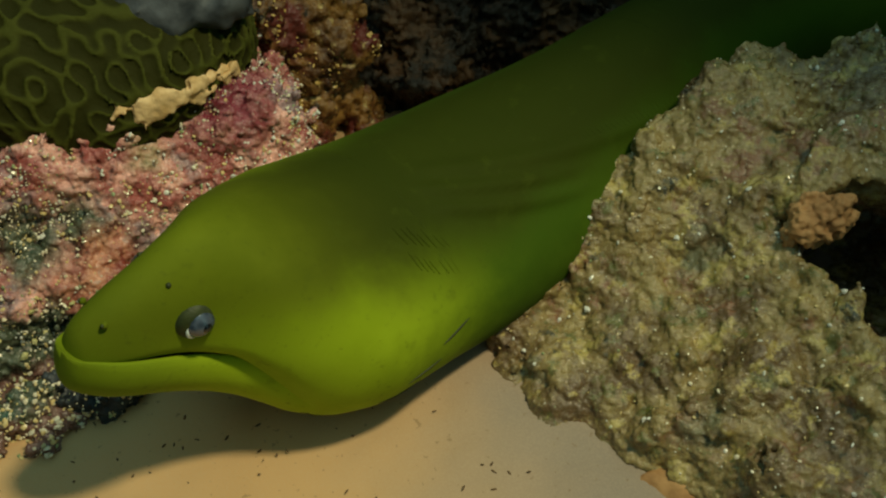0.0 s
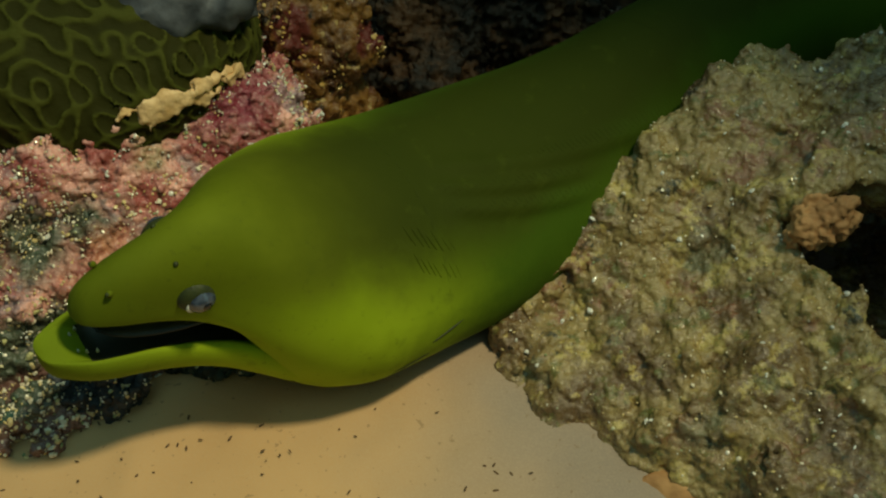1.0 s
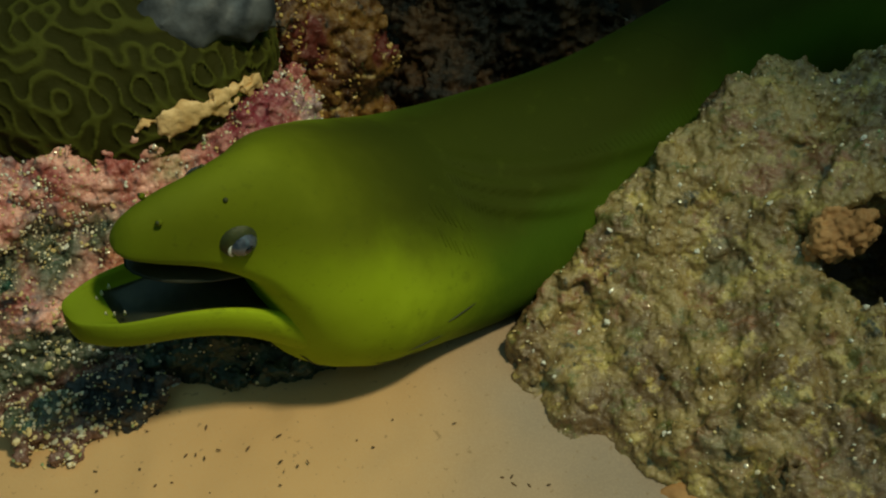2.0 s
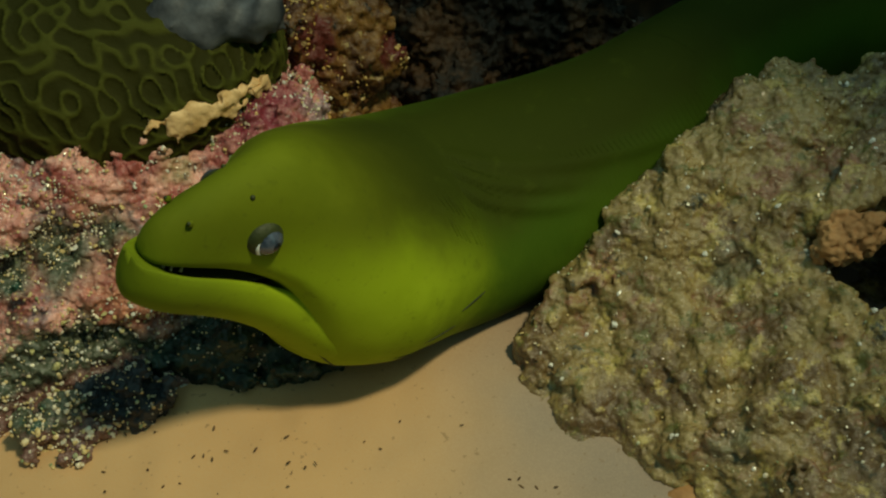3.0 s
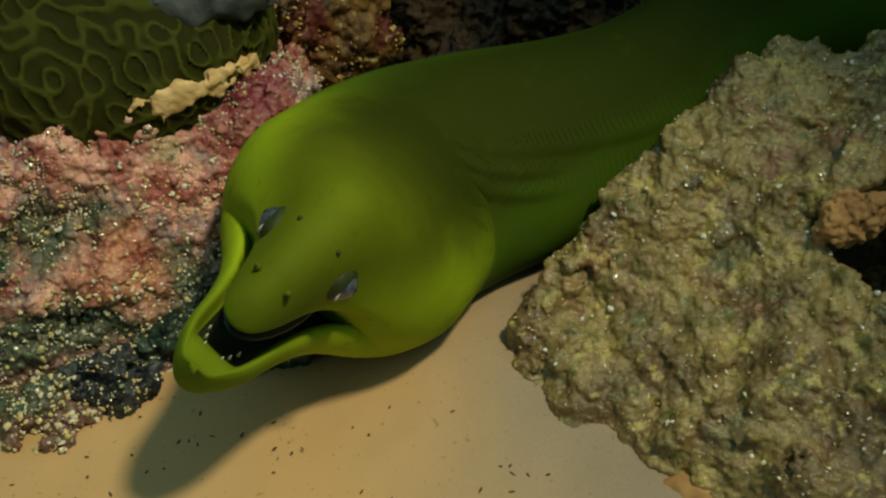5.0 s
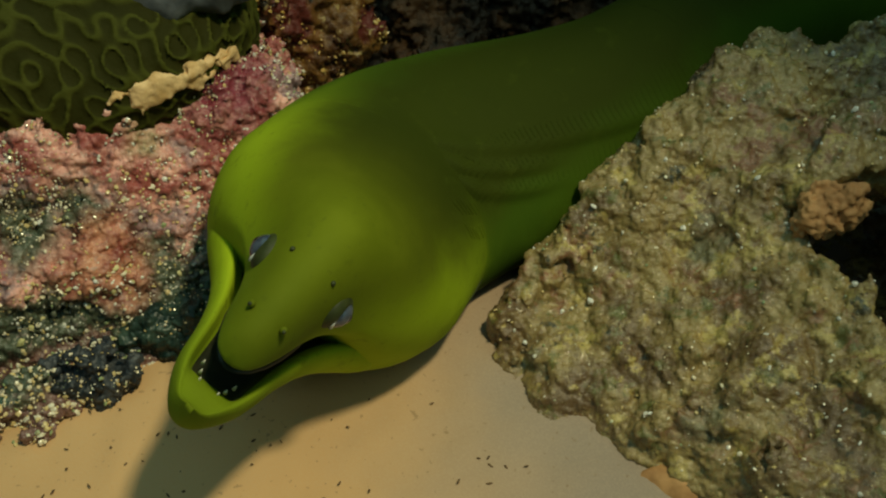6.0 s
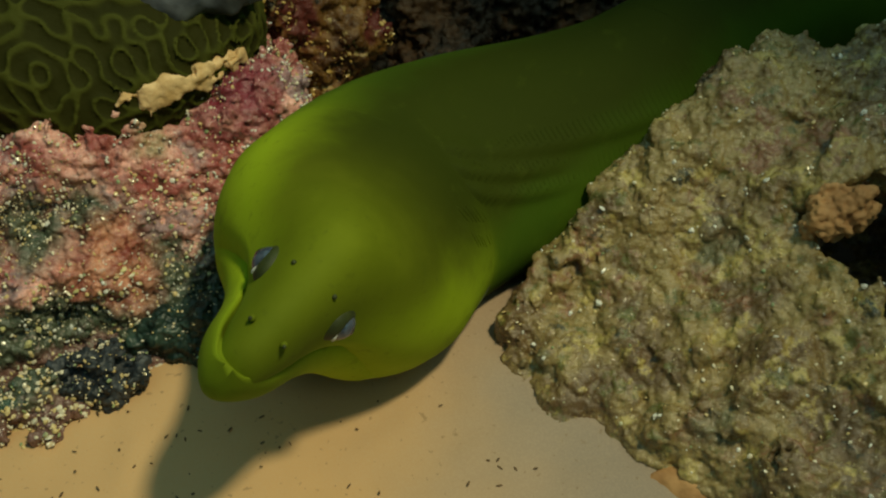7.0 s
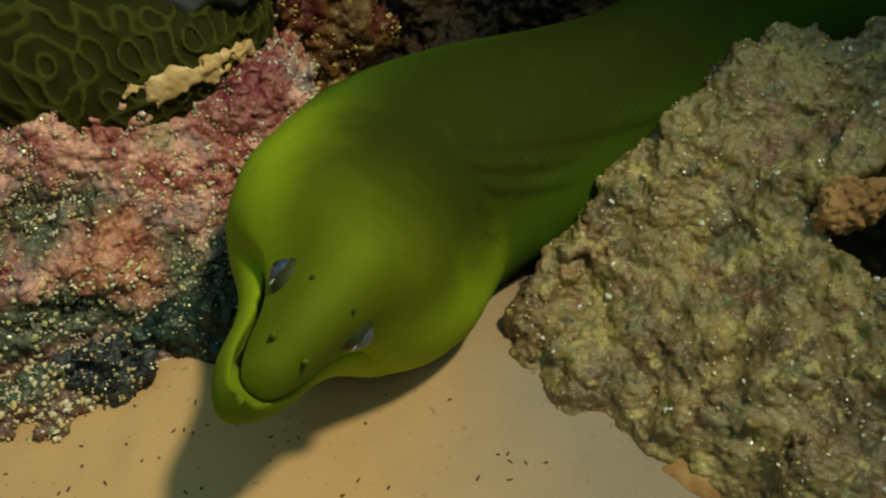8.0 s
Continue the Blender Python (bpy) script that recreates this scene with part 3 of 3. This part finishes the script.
# the trunk behind it: distance behind the neck, half width, half height
TRUNK = [(0.0, 0.0692, 0.0548), (0.03, 0.0694, 0.0548), (0.08, 0.0678, 0.0543), (0.14, 0.0595, 0.0525), (0.20, 0.0525, 0.0505), (0.45, 0.0430, 0.0460), (0.8, 0.0350, 0.0400)]


def curve_through(rows, x, k):
    """Column k of rows at x, by a smooth curve."""
    rows = sorted(rows)
    xs, ys = [r[0] for r in rows], [r[k] for r in rows]
    x = min(max(x, xs[0]), xs[-1])
    i = min(max(int(np.searchsorted(xs, x, "right")) - 1, 0), len(xs) - 2)

    def slope(j):
        if j == 0 or j == len(xs) - 1:
            return (ys[min(j + 1, len(xs) - 1)] - ys[max(j - 1, 0)]) / (xs[min(j + 1, len(xs) - 1)] - xs[max(j - 1, 0)])
        a, b = (ys[j] - ys[j - 1]) / (xs[j] - xs[j - 1]), (ys[j + 1] - ys[j]) / (xs[j + 1] - xs[j])
        return 0.0 if a * b <= 0 else 2 * a * b / (a + b)
    h = xs[i + 1] - xs[i]
    t = (x - xs[i]) / h
    return ((2 * t**3 - 3 * t**2 + 1) * ys[i] + (t**3 - 2 * t**2 + t) * slope(i) * h + (3 * t**2 - 2 * t**3) * ys[i + 1] + (t**3 - t**2) * slope(i + 1) * h)


def profile(x):
    return [curve_through(SHAPE, x, k) for k in range(1, 5)]


def oval(x, w, top, bottom, n=48):
    mid, half = (top + bottom) / 2, (top - bottom) / 2
    return [(x, w * math.cos(math.tau * i / n), mid + half * math.sin(math.tau * i / n)) for i in range(n)]


def dome(x, w, top, bottom, flat, n=48):
    """An oval that goes over to a vault with a flat floor as flat goes to 1."""
    ring = oval(x, w, top, bottom, n)
    mid = bottom + (top - bottom) * 0.26
    out = []
    for i, (px, py, pz) in enumerate(ring):
        c, s = math.cos(math.tau * i / n), math.sin(math.tau * i / n)
        z = mid + (top - mid) * s if s > 0 else mid + (mid - bottom) * s
        e = 1.0 if s > 0 else 0.85
        q = (x, w * math.copysign(abs(c) ** e, c), z)
        out.append((px, py + (q[1] - py) * flat, pz + (q[2] - pz) * flat))
    return out


def stations(a, b, n):
    return [a + (b - a) * i / (n - 1) for i in range(n)]


eel = tagged(new("moray_eel"), "green moray eel with olive back, resting on the sand between rocks", "eel")


def ease(x, a, b):
    t = min(max((x - a) / (b - a), 0), 1)
    return t * t * (3 - 2 * t)


def head_mesh():
    rings = []
    for x in [0.164, 0.1638, 0.163, 0.1615] + stations(0.160, -0.030, 60):
        w, top, bottom, mouth = profile(x)
        f = ease(x, 0.062, 0.104)
        low = bottom + (mouth - bottom) * f
        k = 1 - 0.013 * ease(x, 0.006, -0.03)
        mid = (top + low) / 2
        rings.append([(p[0], p[1] * k, mid + (p[2] - mid) * k) for p in dome(x, w, top, low, f)])
    return tube(rings)


def jaw_mesh():
    """A thick rounded lower jaw with broad lips and a trough between them, longer and wider than the snout; its rear lies in the cheeks."""
    rings = []
    for x in [0.1745, 0.1743, 0.1735, 0.1720] + stations(0.1705, 0.020, 52):
        snout, top, bottom, mouth = profile(x - 0.0105 * ease(x, 0.09, 0.162))
        w = curve_through(JAW, x, 1) * (1 - 0.035 * ease(x, 0.125, 0.105))
        inset = 0.0005 * ease(x, 0.115, 0.100) + 0.0060 * ease(x, 0.080, 0.050)
        lift = 0.060 * max(0.0, x - 0.105)
        hollow = ease(x, 0.164, 0.150)
        bottom, rim = bottom + lift, mouth + 0.0005 + lift - 0.0080 * ease(x, 0.098, 0.06)
        half = (rim - bottom - inset) / 1.42
        wide = w - inset
        lips = wide * math.cos(radians(25))
        inner = min(snout * 0.94 / lips, 0.88)
        ring = []
        for i in range(24):
            a = radians(155 + 230 * i / 24)
            ring.append((x - HINGE.x, wide * math.cos(a), bottom + inset + half + half * math.sin(a) - HINGE.z))
        for i in range(24):
            q = 1 - 2 * i / 24
            edge = abs(q)
            lip = math.sqrt(max(0.0, 1 - ((edge - (1 + inner) / 2) / ((1 - inner) / 2)) ** 2)) if edge > inner else 0.0
            z = rim + 0.0012 * lip * ease(x, 0.1745, 0.163) - 0.0075 * hollow * ease(inner - edge, -0.02, 0.25)
            ring.append((x - HINGE.x, lips * q, z - HINGE.z))
        rings.append(ring)
    return tube(rings)


def trunk(s):
    return curve_through(TRUNK, s, 1), curve_through(TRUNK, s, 2)


def gill_fold(s, a):
    """Height of the soft lengthwise folds of the left gill region, s behind the neck, at a degrees above the flank."""
    short, long = ease(s, 0.002, 0.025) * ease(s, 0.115, 0.07), ease(s, 0.006, 0.040) * ease(s, 0.20, 0.12)
    turn = 330 * (0.05 - s)
    rows = ((55, 3.4, 0.0036 * short), (65, 3.4, 0.0040 * short), (76, 4.5, 0.0032 * long))
    return sum(k * math.exp(-(((a - mid - turn) / wide) ** 2)) for mid, wide, k in rows)


def link_mesh(s0):
    """A slice of the trunk from s0 to s0 + STEP behind the neck, its ends drawn in under its neighbours."""
    rings, over = [], 0.0040
    n = 144 if s0 < 0.20 else 48
    half = STEP / 2 + over
    for x in stations(-over, STEP + over, 9):
        s = max(s0 + x, 0)
        w, h = trunk(s)
        out = (x - STEP / 2) / half
        k = (1 - 0.0030 * out * out) * (1 - 0.007 * (1 - ease(s, 0, 0.05)))
        ring = oval(STEP / 2 - x, w * k, h * k, -h * k, n)
        if n == 144:
            lift = [1 + gill_fold(s, i * 360 / n if i < 108 else i * 360 / n - 360) / w for i in range(n)]
            ring = [(p[0], p[1] * f, p[2] * f) for p, f in zip(ring, lift)]
        rings.append(ring)
    return tube(rings)


def ball(center, r, squash=(1, 1, 1), seg=24):
    bm = bmesh.new()
    bmesh.ops.create_uvsphere(bm, u_segments=seg, v_segments=seg // 2, radius=r)
    bmesh.ops.scale(bm, vec=squash, verts=bm.verts)
    bmesh.ops.translate(bm, vec=center, verts=bm.verts)
    return bm


def on_rest(ob, dx, dz):
    """Notes on each vertex its place on the straight eel, from which the skin takes its pattern."""
    co = np.empty(len(ob.data.vertices) * 3)
    ob.data.vertices.foreach_get("co", co)
    co = co.reshape(-1, 3) + (dx, 0, dz)
    ob.data.attributes.new("rest", "FLOAT_VECTOR", "POINT").data.foreach_set("vector", co.ravel())
    return ob


def arc_rim(center, r, thick, a0, a1, side):
    """A thin bent bar round the front of an eye, thinning out at both ends."""
    rings = []
    for i in range(15):
        a = radians(a0 + (a1 - a0) * i / 14)
        k = thick * math.sin(math.pi * (i + 0.5) / 15)
        mid = Vector((math.cos(a) * r, 0, math.sin(a) * r)) + Vector(center)
        out = Vector((math.cos(a), 0, math.sin(a)))
        rings.append([mid + out * math.cos(math.tau * q / 8) * k + Vector((0, side, 0)) * math.sin(math.tau * q / 8) * k for q in range(8)])
    return tube(rings)


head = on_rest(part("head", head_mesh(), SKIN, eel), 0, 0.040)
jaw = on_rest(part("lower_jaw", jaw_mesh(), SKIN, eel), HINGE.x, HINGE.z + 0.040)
jaw.data.materials.append(MOUTH)
for p in jaw.data.polygons:
    p.material_index = 1 if p.index // 48 >= 9 and 27 <= p.index % 48 <= 43 else 0
palate = part("palate", ball((0.108, 0, -0.0330), 0.02, (2.3, 0.85, 0.12)), MOUTH, head, "dark lining of the mouth")
for side in (1, -1):
    part("eye_socket", ball((0.1164, side * 0.0160, -0.006), 0.0096, (1.14, 0.70, 0.98)), SOCKET, head)
    part("eye", ball((0.1174, side * 0.0176, -0.006), 0.0072), IRIS, head, "glossy blue-grey eye")
    part("pupil", ball((0.1172, side * 0.0216, -0.0056), 0.0036, (1, 0.98, 1)), PUPIL, head, "black pupil")
    # the highlight on the front of each eye, built as a silvery crescent
    part("eye_glint", arc_rim((0.1176, side * 0.0206, -0.0062), 0.0064, 0.0009, -72, 12, side), SILVER, head, "silvery crescent added as a glint at the front of the eye")
    on_rest(part("nostril", ball((0.1530, side * 0.0076, 0.0004), 0.0014, (1.1, 1, 1.1)), SKIN, head), 0, 0.040)
    part("nostril_opening", ball((0.1541, side * 0.0080, 0.0010), 0.0008), SOCKET, head, "dark nostril opening")
    part("nostril_opening", ball((0.1275, side * 0.0100, 0.0116), 0.0011), SOCKET, head, "dark nostril opening")
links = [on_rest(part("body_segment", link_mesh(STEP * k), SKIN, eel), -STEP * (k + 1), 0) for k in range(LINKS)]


def ridge_on(parent, material, name, points, r, label=""):
    """A thin raised fold along points, sunk at both ends."""
    rings = []
    n = len(points)
    for i, p in enumerate(points):
        way = (Vector(points[min(i + 1, n - 1)]) - Vector(points[max(i - 1, 0)])).normalized()
        a = way.orthogonal().normalized()
        b = way.cross(a)
        k = r * (math.sin(math.pi * (i + 0.4) / (n - 0.2)) ** 0.6)
        rings.append([Vector(p) + (a * math.cos(math.tau * q / 10) + b * math.sin(math.tau * q / 10)) * k for q in range(10)])
    return part(name, tube(rings), material, parent, label)


def head_point(x, angle, sink=0.0):
    w, top, bottom, _ = profile(x)
    mid, half = (top + bottom) / 2, (top - bottom) / 2
    return (x, (w - sink) * math.cos(radians(angle)), mid + (half - sink) * math.sin(radians(angle)))


def creases():
    for x0, a0, x1, a1 in ((0.040, -22, 0.018, -14), (0.034, -32, 0.012, -25), (0.046, -44, 0.022, -38), (0.030, -8, 0.010, -2), (0.070, -40, 0.048, -48), (0.012, 8, -0.006, 16)):
        pts = [head_point(x0 + (x1 - x0) * k / 9, a0 + (a1 - a0) * k / 9, 0.0001) for k in range(10)]
        ridge_on(head, SOCKET, "skin_crease", pts, 0.0006, "dark crease in the cheek skin")


def teeth():
    for x, y in ((0.0890, 0.0045), (0.0890, -0.0045), (0.0860, 0.0062), (0.0860, -0.0062), (0.0820, 0.0078), (0.0820, -0.0078)):
        bm = bmesh.new()
        bmesh.ops.create_cone(bm, cap_ends=True, segments=8, radius1=0.0008, radius2=0.0002, depth=0.003)
        bmesh.ops.translate(bm, vec=(x, y, 0.0138), verts=bm.verts)
        part("tooth", bm, TOOTH, jaw, "small pale pointed tooth")


def wrinkles():
    """Short fine wrinkles side by side where the neck folds."""
    rng = random.Random(8)
    for i in range(14):
        x0, a0 = -0.004 + 0.0036 * (i % 7) + rng.uniform(-0.001, 0.001), 38 + 12 * (i // 7) + 1.5 * (i % 7)
        reach = rng.uniform(7, 10)
        pts = [head_point(x0 + 0.003 * k / 7, a0 + reach * k / 7, 0.0001) for k in range(8)]
        on_rest(ridge_on(head, SKIN, "skin_wrinkle", pts, 0.0006, "fine raised wrinkle of the neck skin"), 0, 0.040)


creases()
wrinkles()
teeth()


def rear_links():
    """The still rear of the trunk, in slices along a gentle bend to the back of the tank."""
    pts = [ANCHOR + Vector((-0.62, -0.78, 0)) * 0.006, ANCHOR, Vector((0.170, 0.574, 0.053)), Vector((0.230, 0.618, 0.053)), Vector((0.30, 0.642, 0.052)), Vector((0.40, 0.645, 0.050)), Vector((0.52, 0.63, 0.046))]
    fine = []
    for i in range(len(pts) - 1):
        n = max(2, round((pts[i + 1] - pts[i]).length / 0.0058))
        fine += [pts[i].lerp(pts[i + 1], j / n) for j in range(n)]
    for _ in range(12):
        fine = [fine[0]] + [(a + b * 2 + c) / 4 for a, b, c in zip(fine, fine[1:], fine[2:])] + [fine[-1]]
    for i, p in enumerate(fine[1:-1], 1):
        back = STEP * LINKS - 0.006 + 0.0058 * i
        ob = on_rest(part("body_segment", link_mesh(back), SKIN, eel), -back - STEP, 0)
        ob.matrix_basis = frame_on(p, fine[i - 1] - fine[i + 1], BODY_ROLL)


def frame_on(place, way, roll):
    """A pose at place whose x axis looks along way, leaning by roll degrees."""
    x = way.normalized()
    y = Vector((0, 0, 1)).cross(x).normalized()
    z = x.cross(y)
    m = Matrix((x, y, z)).transposed().to_4x4()
    return Matrix.Translation(place) @ m @ Matrix.Rotation(radians(roll), 4, "X")


rear_links()


def head_state(t):
    """The head row at t, by a smooth curve through the rows."""
    rows = HEAD
    ts = [r[0] for r in rows]
    i = min(max(int(np.searchsorted(ts, t, "right")) - 1, 0), len(rows) - 2)
    h = ts[i + 1] - ts[i]
    s = (t - ts[i]) / h
    out = []
    for k in range(1, 8):
        def slope(j):
            if j == 0 or j == len(rows) - 1:
                return 0.0
            a = (rows[j][k] - rows[j - 1][k]) / (ts[j] - ts[j - 1])
            b = (rows[j + 1][k] - rows[j][k]) / (ts[j + 1] - ts[j])
            return 0.0 if a * b <= 0 else 2 * a * b / (a + b)
        p0, p1, m0, m1 = rows[i][k], rows[i + 1][k], slope(i) * h, slope(i + 1) * h
        out.append((2 * s**3 - 3 * s**2 + 1) * p0 + (s**3 - 2 * s**2 + s) * m0 + (3 * s**2 - 2 * s**3) * p1 + (s**3 - s**2) * m1)
    return out


def eel_poses(t):
    x, y, z, yaw, pitch, roll, gape = head_state(t)
    sway = -1.2 * ease(t, 5.9, 6.6)
    m = Matrix.Translation((x, y, z)) @ Matrix.Rotation(radians(yaw), 4, "Z") @ Matrix.Rotation(radians(-pitch), 4, "Y") @ Matrix.Rotation(radians(roll), 4, "X")
    shut = 1 - ease(gape, 0, 9)
    out = {"head": m, "jaw": m @ Matrix.Translation(HINGE - Vector((0.0070 * shut, 0, 0))) @ Matrix.Rotation(radians(sway), 4, "Z") @ Matrix.Rotation(radians(gape * 1.14 - 1.8 * shut), 4, "Y")}
    way1 = (m.to_3x3() @ Vector((1, 0, 0))).normalized()
    p0, p1 = ANCHOR, m @ NECK
    span = (p1 - p0).length
    d0, d1 = ANCHOR_WAY * span, way1 * span
    for k in range(LINKS):
        s = 1 - (k + 0.5) / LINKS
        p = p0 * (2 * s**3 - 3 * s**2 + 1) + d0 * (s**3 - 2 * s**2 + s) + p1 * (3 * s**2 - 2 * s**3) + d1 * (s**3 - s**2)
        d = p0 * (6 * s**2 - 6 * s) + d0 * (3 * s**2 - 4 * s + 1) + p1 * (6 * s - 6 * s**2) + d1 * (3 * s**2 - 2 * s)
        e = s
        out[k] = frame_on(p, d, BODY_ROLL + (roll - BODY_ROLL) * e)
    return out


def motions():
    times = [k * 0.25 for k in range(33)]
    states = [(t, eel_poses(t)) for t in times]
    walk(head, [(t, s["head"]) for t, s in states])
    walk(jaw, [(t, s["jaw"]) for t, s in states])
    for k, ob in enumerate(links):
        walk(ob, [(t, s[k]) for t, s in states])


motions()
